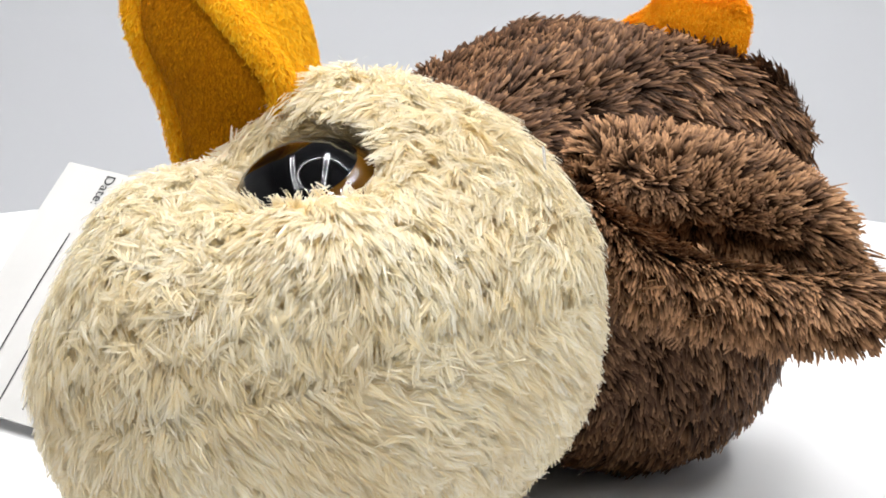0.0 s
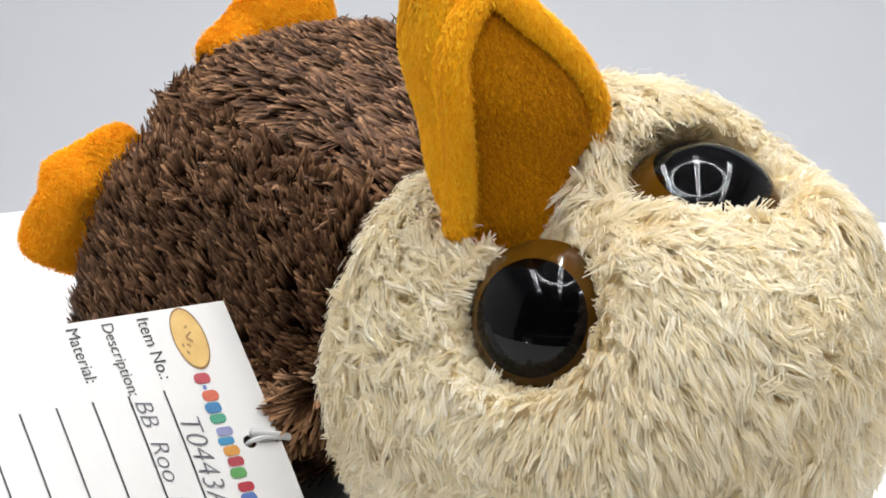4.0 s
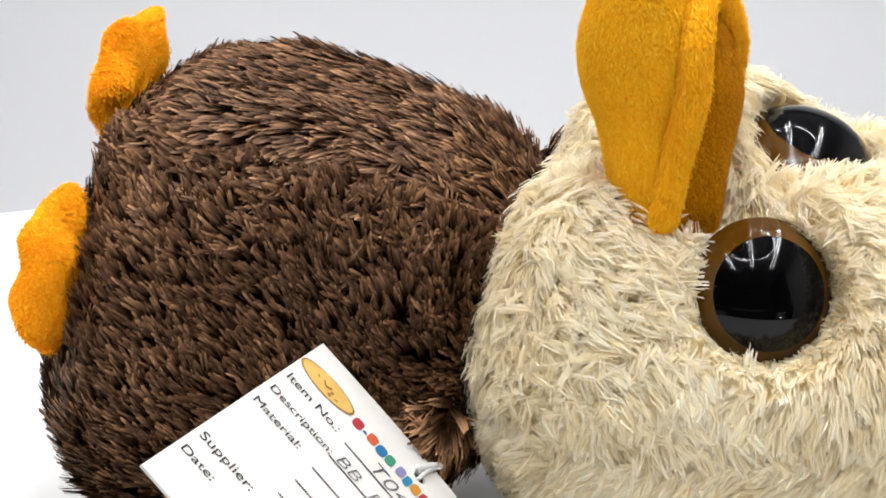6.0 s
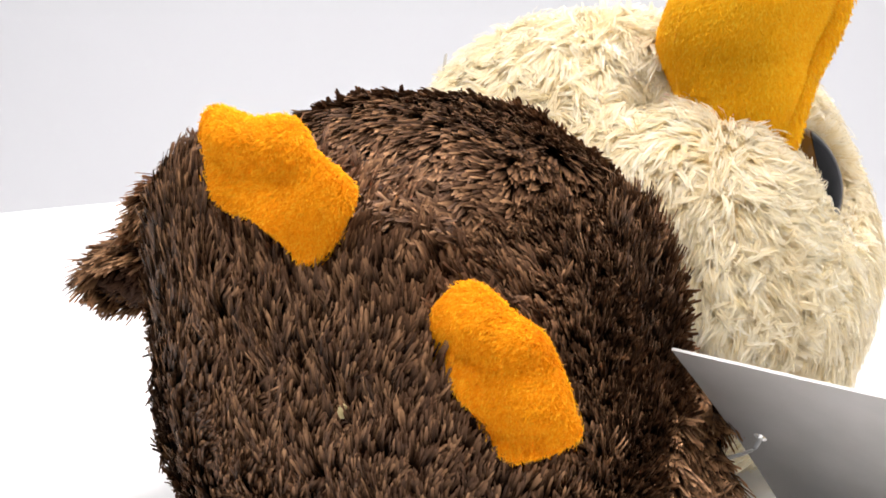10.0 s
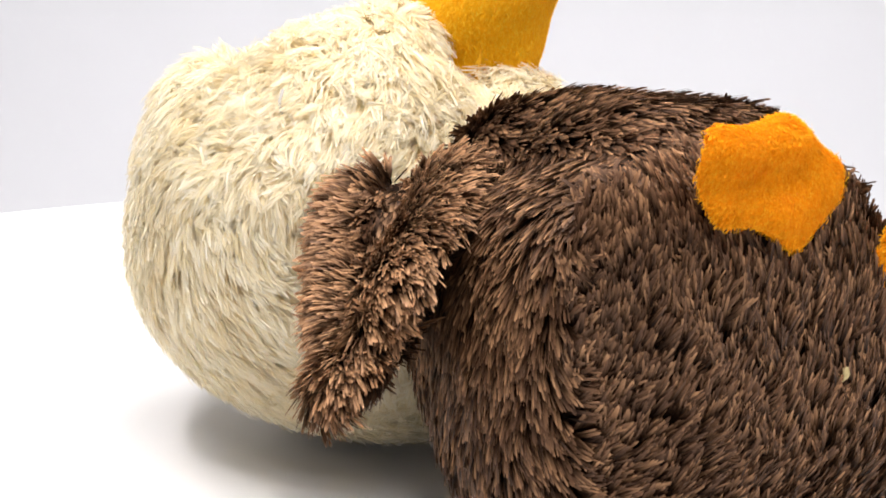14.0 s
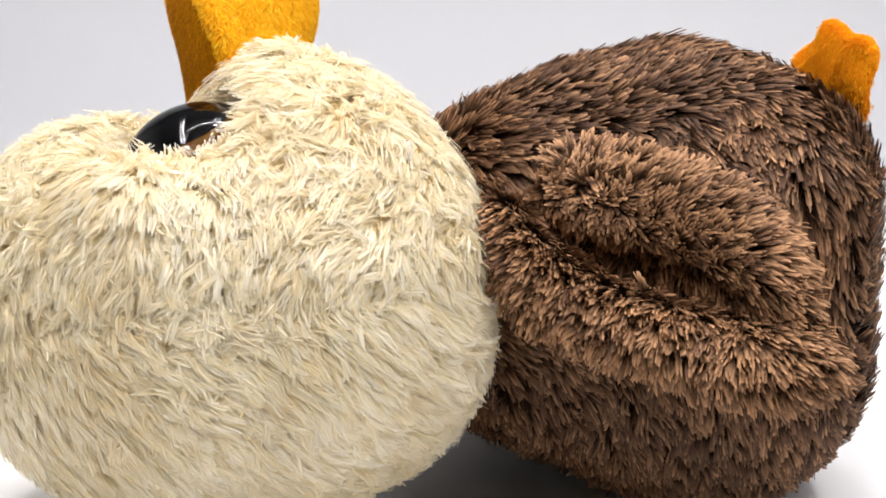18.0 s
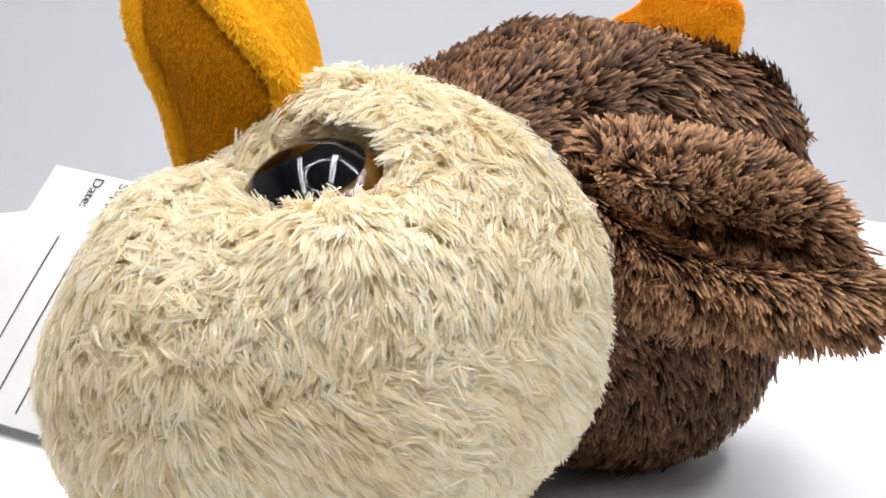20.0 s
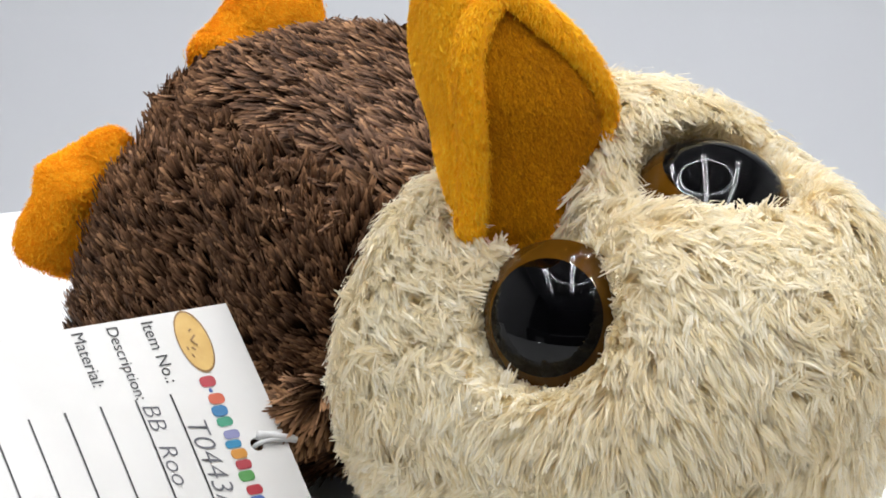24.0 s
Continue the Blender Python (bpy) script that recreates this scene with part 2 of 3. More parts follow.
def build_front():
    """The booth's low front sill with two small square lamps and a bright edge strip."""
    def box(name, size, at, mat, parent, label=""):
        b = bmesh.new()
        bmesh.ops.create_cube(b, size=1.0, matrix=Matrix.Translation(at) @ Matrix.Diagonal((*size, 1)))
        bmesh.ops.bevel(b, geom=b.edges[:], offset=min(size) * 0.2, segments=2, affect="EDGES")
        return part(name, b, mat, parent, label)
    sill = tagged(new("front_sill"), "low black sill across the front of the photo booth", "sill")
    box("board", (1.18, 0.012, 0.20), (0, -0.455, -0.061), DARK, sill)
    box("edge_strip", (0.30, 0.006, 0.006), (-0.02, -0.446, 0.022), DISC, sill, "thin white edge strip")
    for x, z in ((-0.30, -0.085), (0.345, -0.075)):
        spot = tagged(new("front_lamp"), "small square grey lamp with one bright point on the sill", "lamp", "lamps on the front sill")
        box("plate", (0.13, 0.006, 0.12), (x, -0.4455, z), GREY, spot, "grey square plate")
        b = bmesh.new()
        bmesh.ops.create_uvsphere(b, u_segments=16, v_segments=8, radius=0.006, matrix=Matrix.Translation((x, -0.4425, z)))
        part("lens", b, POINT, spot, "bright round lens", smooth=True)


def build_lamp():
    """The booth's roof lamp: a ring of light points and three double rows beside and across it."""
    lamp = tagged(new("overhead_lamp"), "ring and double rows of white light points under the roof", "lamp")
    lamp.location = (0.02, -0.09, 0.60)

    def dots(name, places, label):
        V, F = [], []
        for x, y in places:
            k, r = len(V), 0.0022
            V += [(x + r * math.cos(a), y + r * math.sin(a), 0.0) for a in (0.785, 2.356, 3.927, 5.498)]
            F.append((k + 3, k + 2, k + 1, k))
        mesh_part(name, V, F, LED, lamp, label, smooth=False)["kind"] = "stuff"
    for r in (0.257, 0.283):
        dots("light_ring", [(r * math.cos(a), r * math.sin(a)) for a in np.arange(56) * math.tau / 56], "ring of white light points")
    for x in (-0.30, 0.0, 0.30):
        for dx in (-0.015, 0.015):
            dots("light_row", [(x + dx, -0.40 + 0.80 * k / 43) for k in range(44)], "row of white light points")
    # housings behind the points, and rods up to the roof
    def ring_bar(u, v):
        a, b = u * math.tau, v * math.tau
        return np.stack([(0.270 + 0.020 * np.cos(b)) * np.cos(a), (0.270 + 0.020 * np.cos(b)) * np.sin(a), 0.008 + 0.006 * np.sin(b)], 1)
    v, f = sheet(ring_bar, 96, 12)
    mesh_part("ring_housing", v, outward(v, f), GREY, lamp, "grey ring housing")
    for x in (-0.30, 0.0, 0.30):
        bm = bmesh.new()
        bmesh.ops.create_cube(bm, size=1.0, matrix=Matrix.Translation((x, 0, 0.007)) @ Matrix.Diagonal((0.048, 0.83, 0.010, 1)))
        bmesh.ops.bevel(bm, geom=bm.edges[:], offset=0.002, segments=2, affect="EDGES")
        part("bar_housing", bm, GREY, lamp, "grey strip housing")
        for y in (-0.36, 0.36):
            bm = bmesh.new()
            bmesh.ops.create_cone(bm, cap_ends=True, segments=12, radius1=0.004, radius2=0.004, depth=0.0635, matrix=Matrix.Translation((x, y, 0.0437)))
            part("hanger_rod", bm, GREY, lamp)
    return lamp


# ---- the plush toy ----
# Soft forms: a radius that swells and dips with the direction, in plan units.
HEAD_AT, HEAD_FORM = (0.073, -0.006, 0.085), (
    0.0796, -0.0028, -0.0006, -0.0143, 0.0072, 0.0076, -0.0094, 0.0039, 0.0027, 0.0163, 0.0028, 0.0031, 0.0025, -0.0033,
    -0.0142, -0.0015, -0.0023, -0.0052, -0.0086, -0.005, -0.007, 0.0042, 0.0011, 0.0064, -0.0148, 0.0015, -0.0008)
BODY_AT, BODY_FORM = (-0.047, -0.025, 0.066), (
    0.0786, -0.013, 0.0083, 0.0009, -0.0044, 0.0115, 0.0054, 0.0066, 0.0051, 0.0163, 0.0006, 0.0055, -0.0004, 0.0032,
    -0.0101, -0.0087, -0.0075, 0.0006, -0.0045, -0.0106, -0.0084, 0.0045, 0.0065, 0.003, 0.0117, -0.001, -0.0095)
# Creases of the body below the belly panel's edges, and the crest above them.
BODY_BUMPS = (((-0.735, -0.46, 0.50), -0.0025), ((-0.69, -0.36, 0.63), 0.0045), ((-0.50, 0.65, 0.57), 0.0065), ((-0.53, 0.77, 0.35), 0.0045), ((0.28, 0.27, 0.92), 0.0042), ((0.50, 0.29, 0.81), 0.0040), ((0.67, 0.27, 0.69), 0.0045), ((-0.55, -0.53, 0.645), -0.0055), ((-0.345, -0.60, 0.72), -0.0055), ((-0.04, -0.66, 0.75), -0.0040),
              ((-0.345, -0.294, 0.891), 0.0022), ((0.234, -0.376, 0.896), 0.0022), ((0.325, 0.566, 0.758), -0.0045), ((0.026, 0.648, 0.762), -0.0045),
              ((-0.234, 0.606, 0.76), -0.0045), ((-0.089, 0.378, 0.921), 0.0022))
EYES = (((0.0993, -0.0560, 0.0940), (0.49, -0.825, 0.275), 0.0202), ((0.0972, 0.0055, 0.1250), (0.39, -0.06, 0.92), 0.0213))
# Softer swellings and hollows of the head: the muzzle's mound, the trough in which the eyes sit, the brow; direction, height and width.
HEAD_BUMPS = (((0.759, -0.294, 0.581), 0.0040), ((0.513, -0.266, 0.816), -0.0108), ((0.309, -0.206, 0.928), -0.0063), ((-0.307, -0.788, 0.534), -0.0024),
              ((0.209, -0.765, 0.609), -0.0134), ((-0.261, -0.137, 0.956), 0.0065), ((0.683, 0.523, 0.509), 0.0067), ((0.72, -0.66, 0.20), -0.0020),
              ((0.995, -0.059, 0.074), 0.0033), ((-0.482, -0.35, 0.803), -0.0240), ((0.424, 0.566, 0.707), -0.0061), ((-0.193, 0.832, 0.52), -0.0040), ((0.719, 0.092, 0.689), -0.0159))


def swell(k, d):
    x, y, z = d[:, 0], d[:, 1], d[:, 2]
    terms = (x, y, z, x * y, y * z, x * z, x * x - 1 / 3, y * y - 1 / 3, x ** 3, y ** 3, z ** 3, x * x * y, x * x * z, y * y * x,
             y * y * z, z * z * x, z * z * y, x ** 4, y ** 4, z ** 4, x * x * y * y, y * y * z * z, x ** 3 * z, x ** 3 * y, y ** 3 * z, z ** 3 * y)
    return k[0] + sum(c * t for c, t in zip(k[1:], terms))


def outward(pts, faces):
    """Faces turned so that the closed surface's normals point out."""
    p = pts[faces]
    fn = np.cross(p[:, 2] - p[:, 0], p[:, 3] - p[:, 1])
    vol = ((p.mean(1) - pts.mean(0)) * fn).sum()
    return faces if vol > 0 else faces[:, ::-1]


def smooth_step(a, b, x):
    t = np.clip((x - a) / (b - a), 0, 1)
    return t * t * (3 - 2 * t)


def curve_through(stops, t):
    """A smooth curve through a few stops; t in 0..1."""
    c = np.array(stops, dtype=float)
    c = np.vstack([2 * c[0] - c[1], c, 2 * c[-1] - c[-2]])
    m = len(c) - 3
    k = np.minimum((t * m).astype(int), m - 1)
    w = (t * m - k)[:, None]
    p0, p1, p2, p3 = c[k], c[k + 1], c[k + 2], c[k + 3]
    return 0.5 * (2 * p1 + (p2 - p0) * w + (2 * p0 - 5 * p1 + 4 * p2 - p3) * w ** 2 + (3 * p1 - p0 - 3 * p2 + p3) * w ** 3)


def tube(stops, radius, n=60, sides=10):
    """A round cord along a smooth curve, closed at both ends."""
    path = curve_through(stops, np.linspace(0, 1, n + 1))
    tan = unit(np.gradient(path, axis=0))
    ref = unit(np.cross(tan, arr(0.31, 0.22, 0.93)[None]))
    bi = np.cross(tan, ref)

    def f(u, v):
        k = np.rint(v * n).astype(int)
        r = radius * np.sqrt(np.clip(1 - np.clip(np.abs(v - 0.5) * 2 - 0.93, 0, 1) ** 2 / 0.0049, 0.0, 1))
        a = u * math.tau
        return path[k] + (ref[k] * np.cos(a)[:, None] + bi[k] * np.sin(a)[:, None]) * r[:, None]
    p, q = sheet(f, sides, n)
    return p, outward(p, q)


TAG_CORNER = arr(-0.0226, -0.0794, 0.0720)
TAG_ALONG = unit(arr(0.705, -0.02, -0.709)[None])[0]
TAG_DOWN = arr(0.0, -0.9995, -0.025)
TAG_DOWN = unit((TAG_DOWN - TAG_ALONG * (TAG_ALONG @ TAG_DOWN))[None])[0]
TAG_UP = np.cross(TAG_DOWN, TAG_ALONG) * (1 if np.cross(TAG_DOWN, TAG_ALONG)[2] > 0 else -1)


def under_tag(p):
    """Places that the hang tag's card presses on."""
    rel = p - TAG_CORNER
    a, b, c = rel @ TAG_ALONG, rel @ TAG_DOWN, rel @ TAG_UP
    return (a > 0.0) & (a < 0.095) & (b > 0.0) & (b < 0.117) & (c > -0.007) & (c < 0.004)


def beside_tag(p):
    """How far the hair is pushed down next to the card: 1 free, less where the card is near."""
    rel = p - TAG_CORNER
    a, b, c = rel @ TAG_ALONG, rel @ TAG_DOWN, rel @ TAG_UP
    gap = np.sqrt(np.maximum(np.maximum(-a, a - 0.095), 0) ** 2 + np.maximum(np.maximum(-b, b - 0.117), 0) ** 2 + np.where(c > 0, 9.0, np.minimum(c + 0.004, 0)) ** 2)
    return 0.42 + 0.58 * smooth_step(0.001, 0.011, gap)


def build_toy():
    rng = np.random.default_rng(7)
    toy = tagged(new("plush_pelican"), "fluffy plush pelican, cream head, brown body, lying on its back", "plush toy")

    def form(at, k, inset, extra):
        def f(u, v):
            a, b = u * math.tau, (v - 0.5) * math.pi
            d = np.stack([np.sin(b), np.cos(b) * np.cos(a), np.cos(b) * np.sin(a)], 1)
            p = arr(*at) + d * (swell(k, d) + extra(d) - inset * (1 - 0.55 * smooth_step(0.1, -0.5, d[:, 2])))[:, None]
            low = p[:, 2] < 0.006
            p[low, 2] = 0.006 - 0.004 * np.tanh((0.006 - p[low, 2]) / 0.004)
            return p
        return f

    # body
    rump = unit(arr(-0.55, 0.63, 0.55)[None])[0]
    bp, bf = sheet(form(BODY_AT, BODY_FORM, 0.0065, lambda d: 0.004 * np.exp(-(1 - d @ rump) / 0.05) + sum(h * np.exp(-(1 - d @ arr(*c)) / 0.022) for c, h in BODY_BUMPS)), 120, 80)
    bf = outward(bp, bf)
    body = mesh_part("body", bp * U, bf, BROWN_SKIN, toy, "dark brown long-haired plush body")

    # head, with a hollow round each eye
    def above_seam(p):
        """Height over the sewn line that runs round the head."""
        return p[:, 2] + 0.039 * p[:, 0] - 0.257 * p[:, 1] - 0.0783

    def face_relief(d):
        bumps = sum(h * np.exp(-(1 - d @ arr(*c)) / 0.05) for c, h in HEAD_BUMPS)
        line = above_seam(arr(*HEAD_AT) + d * 0.075)
        return bumps - 0.0009 * np.exp(-(line / 0.0035) ** 2)
    hp, hf = sheet(form(HEAD_AT, HEAD_FORM, 0.0062, face_relief), 190, 124)
    hf = outward(hp, hf)
    for at, out, eye_r in EYES:
        e, o = arr(*at), unit(arr(*out)[None])[0]
        rel = hp - e
        along = rel @ o
        off = np.linalg.norm(rel - along[:, None] * o, axis=1)
        depth = np.maximum(along + 0.014, 0) * (1 - smooth_step(1.0 * eye_r, 1.1 * eye_r, off)) * (along > -0.03)
        hp = hp - depth[:, None] * o
    head = mesh_part("head", hp * U, hf, CREAM_SKIN, toy, "cream long-haired plush head")

    def flow(p, scale, seed):
        """A slow drift of directions over the fur."""
        o = arr(seed * 1.7, seed * 0.6, -seed)
        return np.stack([np.sin((p @ arr(41, 23, 17) + o[0]) * scale) + np.sin((p @ arr(-19, 57, 31) + o[1]) * scale),
                         np.sin((p @ arr(13, -47, 29) + o[1]) * scale) + np.sin((p @ arr(53, 11, -37) + o[2]) * scale),
                         np.sin((p @ arr(-29, 19, 51) + o[2]) * scale) + np.sin((p @ arr(33, -41, 13) + o[0]) * scale)], 1) * 0.5

    levels = (0.100, 0.114, 0.126, 0.137, 0.148, 0.160, 0.172, 0.184, 0.194, 0.199)
    half_y = (0.0165, 0.0180, 0.0210, 0.0262, 0.0262, 0.0245, 0.0205, 0.0148, 0.0075, 0.0)
    half_x = (0.0150, 0.0165, 0.0180, 0.0205, 0.0235, 0.0228, 0.0190, 0.0138, 0.0070, 0.0)
    mid_x = (0.0670, 0.0672, 0.0670, 0.0668, 0.0660, 0.0650, 0.0645, 0.0640, 0.0637, 0.0636)
    mid_y = (-0.040, -0.0430, -0.0440, -0.0436, -0.0470, -0.0512, -0.0550, -0.0590, -0.0620, -0.0635)

    def at_level(values, z):
        return curve_through(np.array(values)[:, None], np.interp(z, levels, np.linspace(0, 1, len(levels))))[:, 0]

    def beak_reach(p):
        """How far from the beak's middle, in its own half widths at that height."""
        z = np.clip(p[:, 2], 0.101, 0.150)
        return np.hypot((p[:, 0] - at_level(mid_x, z)) / at_level(half_x, z), (p[:, 1] - at_level(mid_y, z)) / at_level(half_y, z)) + (p[:, 2] < 0.095) * 9

    def eye_reach(p):
        """Distance from the nearest eye's axis, in eye radii, and the way off that axis."""
        best, way = np.full(len(p), 9.0), np.zeros_like(p)
        for at, out, eye_r in EYES:
            o = unit(arr(*out)[None])[0]
            rel = p - arr(*at)
            along = rel @ o
            side = rel - along[:, None] * o
            d = np.linalg.norm(side, axis=1) / eye_r + (along < -0.03) * 9
            near = d < best
            best[near] = d[near]
            way[near] = unit(side)[near]
        return best, way

    # the nap of the body: up one side, along the crest, down the other side
    p, n = scatter(bp, bf, 24000, rng, lambda q, m: (q[:, 2] > 0.006) & ~under_tag(q))
    rel = p - arr(*BODY_AT)
    wrap = np.cross(arr(-1, 0, 0)[None], rel) / 0.07
    wrap[:, 0] -= 0.45
    # along the crest, between the two creases, it lies towards the feet
    tilt = np.arctan2(rel[:, 1], rel[:, 2])
    crest = smooth_step(-0.74, -0.52, tilt) * (1 - smooth_step(0.50, 0.68, tilt))
    wrap = wrap * (1 - crest)[:, None] + arr(-1.0, 0.0, 0.0) * crest[:, None]
    end = smooth_step(-0.085, -0.105, p[:, 0])
    wrap = wrap * (1 - end)[:, None] + arr(0, -0.25, 1.0) * end[:, None]
    stand = 0.44 + 0.44 * (1 - smooth_step(-0.75, -0.55, tilt)) + 0.02 * rng.normal(size=len(p))
    stand = stand * (1 - end) + 0.62 * end
    # on the side below the crease it stands up from the cloth, elsewhere it bends over
    nap = unit(wrap) + 0.35 * flow(p, 1.0, 1) + 0.42 * flow(p, 8.0, 9)
    steep = (tilt < -0.62 + 0.06 * rng.normal(size=len(p))) & (end < 0.5)
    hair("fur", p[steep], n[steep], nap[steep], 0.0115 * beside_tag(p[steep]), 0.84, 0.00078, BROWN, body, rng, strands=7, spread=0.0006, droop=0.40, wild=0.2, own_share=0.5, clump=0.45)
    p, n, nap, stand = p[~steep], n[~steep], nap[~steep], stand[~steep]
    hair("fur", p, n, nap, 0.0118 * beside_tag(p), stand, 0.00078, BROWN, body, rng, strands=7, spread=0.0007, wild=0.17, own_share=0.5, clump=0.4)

    # head: above its seam the hair stands in loose tufts, below it lies sleek
    p, n = scatter(hp, hf, 25000, rng)
    reach, away = eye_reach(p)
    ok = (reach > 0.98) & (p[:, 2] > 0.006)
    p, n, reach, away = p[ok], n[ok], reach[ok], away[ok]
    upper = smooth_step(-0.003, 0.003, above_seam(p))
    comb = arr(0.30, 0.08, -0.92) * upper[:, None] + arr(-0.55, 0.0, -0.45) * (1 - upper)[:, None]
    near = 1 - smooth_step(1.0, 1.45, reach)
    comb = comb * (1 - near)[:, None] + away * near[:, None] * 1.2
    comb = comb + flow(p, 1.6, 4) * (0.22 + 0.33 * upper)[:, None] + flow(p, 8.5, 6) * (0.24 + 0.34 * upper)[:, None]
    root = beak_reach(p)
    by_beak = (root > 0.95) & (root < 1.16)
    few = np.flatnonzero(by_beak)[::3]
    hair("fuzz", p[few], n[few], comb[few], 0.007, 0.9, 0.00035, PINK, head, rng, strands=5, spread=0.0009, wild=0.8)
    free = root > 0.95
    for pick, length, lift, wild, droop in ((free & (upper > 0.5), 0.0116, 0.80, 0.32, 0.66), (free & (upper <= 0.5), 0.0104, 0.48, 0.2, 0.52)):
        short = 1 - 0.40 * near[pick] * (1 - 1.2 * smooth_step(0.3, 0.8, away[pick, 0])) - 0.4 * near[pick] * smooth_step(0.2, 0.7, -away[pick, 1])
        short = np.where((p[pick, 1] > -0.03) & (away[pick, 1] > 0.2), np.minimum(short, 1 - 0.55 * near[pick]), short)
        short = np.where((p[pick, 1] < -0.03) & (away[pick, 0] > 0.1), np.minimum(short, 1 - 0.5 * near[pick]), short)
        hair("fur", p[pick], n[pick], comb[pick], length * short, lift * (1 + 0.3 * near[pick]), 0.00042, CREAM, head, rng, strands=11, spread=0.0010, droop=droop, wild=wild, fray=0.34, own_share=0.4, clump=0.55)

    # wings: cupped flaps between two edges that meet at the tip
    def wing(lead, trail, inward, cup, thick):
        def f(u, v):
            s = v
            w = np.where(u < 0.5, u * 2, 2 - u * 2)
            side = np.where(u < 0.5, 1.0, -1.0)
            a, b = curve_through(lead, s), curve_through(trail, s)
            mid = a + (b - a) * w[:, None]
            belly = np.sin(w * math.pi) ** 1.5 * (0.35 + 0.65 * np.sin(np.clip(s * 1.15, 0, 1) * math.pi)) * (1 - s ** 4)
            t = thick * np.sqrt(np.maximum(1 - (2 * w - 1) ** 6, 0)) * (0.35 + 0.9 * (2 * w - 1) ** 2) * np.clip((1 - s) * 6, 0, 1) ** 0.5
            return mid + arr(*inward) * (cup * belly - side * t)[:, None]
        p, q = sheet(f, 40, 28)
        return p, outward(p, q)

    def lobe(stops, half, out, thick):
        """A soft flattened roll along a curve, of varying half width, its flat side facing out."""
        path = curve_through(stops, np.linspace(0, 1, 31))
        size = curve_through(np.array(half)[:, None], np.linspace(0, 1, 31))[:, 0]
        tan = unit(np.gradient(path, axis=0))
        across = unit(np.cross(tan, arr(*out)[None]))
        up = np.cross(across, tan)

        def f(u, v):
            k = np.rint(v * 30).astype(int)
            ends = np.sqrt(np.clip(1 - (np.clip(np.abs(v - 0.5) * 2 - 0.80, 0, 1) / 0.2) ** 2, 0.0, 1))
            a = u * math.tau
            return path[k] + across[k] * (np.cos(a) * size[k] * ends)[:, None] + up[k] * (np.sin(a) * thick * ends)[:, None]
        p, q = sheet(f, 32, 30)
        return p, outward(p, q)
    # the resting wing: a lower roll that ends in the tip, an upper pad folded over towards it, and a hollow web between
    roll = ((0.009, 0.032, 0.104), (0.007, 0.044, 0.093), (-0.006, 0.054, 0.082), (-0.027, 0.068, 0.0745), (-0.046, 0.080, 0.071), (-0.063, 0.099, 0.071))
    pad = ((-0.008, 0.026, 0.107), (-0.020, 0.034, 0.107), (-0.036, 0.049, 0.104), (-0.050, 0.066, 0.098), (-0.059, 0.082, 0.088))
    out = unit(arr(0.3, 0.65, 0.70)[None])[0]
    web = wing(roll, pad + ((-0.063, 0.096, 0.075),), tuple(-out), 0.017, 0.003)
    rolled = lobe(roll, (0.004, 0.0062, 0.0068, 0.0070, 0.0085, 0.0080), out, 0.0058)
    padded = lobe(pad, (0.0075, 0.0100, 0.0105, 0.0095, 0.0060), out, 0.0060)
    left_p = np.vstack([web[0], rolled[0], padded[0]])
    left_f = np.vstack([web[1], rolled[1] + len(web[0]), padded[1] + len(web[0]) + len(rolled[0])])
    left = left_p, left_f
    right = wing(((0.014, -0.060, 0.052), (0.008, -0.074, 0.042), (-0.006, -0.084, 0.030), (-0.024, -0.094, 0.020), (-0.046, -0.102, 0.013)),
                 ((-0.012, -0.066, 0.060), (-0.030, -0.080, 0.046), (-0.044, -0.090, 0.033), (-0.054, -0.098, 0.022), (-0.052, -0.103, 0.012)), (0.1, 0.85, -0.3), 0.006, 0.0055)
    for (wp, wf), sy in ((left, 1.0), (right, -1.0)):
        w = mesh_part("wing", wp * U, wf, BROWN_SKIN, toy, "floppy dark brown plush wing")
        p, n = scatter(wp, wf, 9000 if sy > 0 else 3500, rng)
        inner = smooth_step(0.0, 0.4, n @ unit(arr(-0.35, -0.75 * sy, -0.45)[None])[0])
        ok = (rng.random(len(p)) > inner * 0.35) & ~under_tag(p)
        p, n, inner = p[ok], n[ok], inner[ok]
        if sy > 0:
            # on the pad the hair parts along a line near its lower rim; on the roll it fans out of the hollow, and at the tip runs on
            def nearest(stops):
                c = curve_through(stops, np.linspace(0, 0.999, 40))
                gap = p[:, None] - c[None]
                d = (gap ** 2).sum(2)
                k = d.argmin(1)
                return gap[np.arange(len(p)), k], np.sqrt(d.min(1)), k / 40
            _, d_roll, s_roll = nearest(roll)
            _, d_pad, s_pad = nearest(pad)
            from_part, far_part, _ = nearest(((-0.004, 0.030, 0.106), (-0.018, 0.038, 0.105), (-0.033, 0.054, 0.100), (-0.047, 0.072, 0.092)))
            from_hollow, far_hollow, _ = nearest(((0.0, 0.034, 0.105), (-0.010, 0.046, 0.095), (-0.028, 0.060, 0.087), (-0.050, 0.080, 0.081)))
            on_pad = d_pad < d_roll
            end = arr(-0.62, 0.40, -0.50)
            comb = np.where(on_pad[:, None], unit(from_part) + 0.9 * end * smooth_step(0.35, 1.0, s_pad)[:, None], unit(from_hollow) + 1.1 * end * smooth_step(0.45, 1.0, s_roll)[:, None])
            comb = comb + arr(-0.10, 0.1, -0.25)
            deep = np.minimum(d_pad, d_roll) > 0.0115
            size = 0.0118 * (1 - 0.4 * inner) * (1 - 0.55 * deep) * (0.5 + 0.5 * smooth_step(0.003, 0.010, np.where(on_pad, far_part, far_hollow)))
        else:
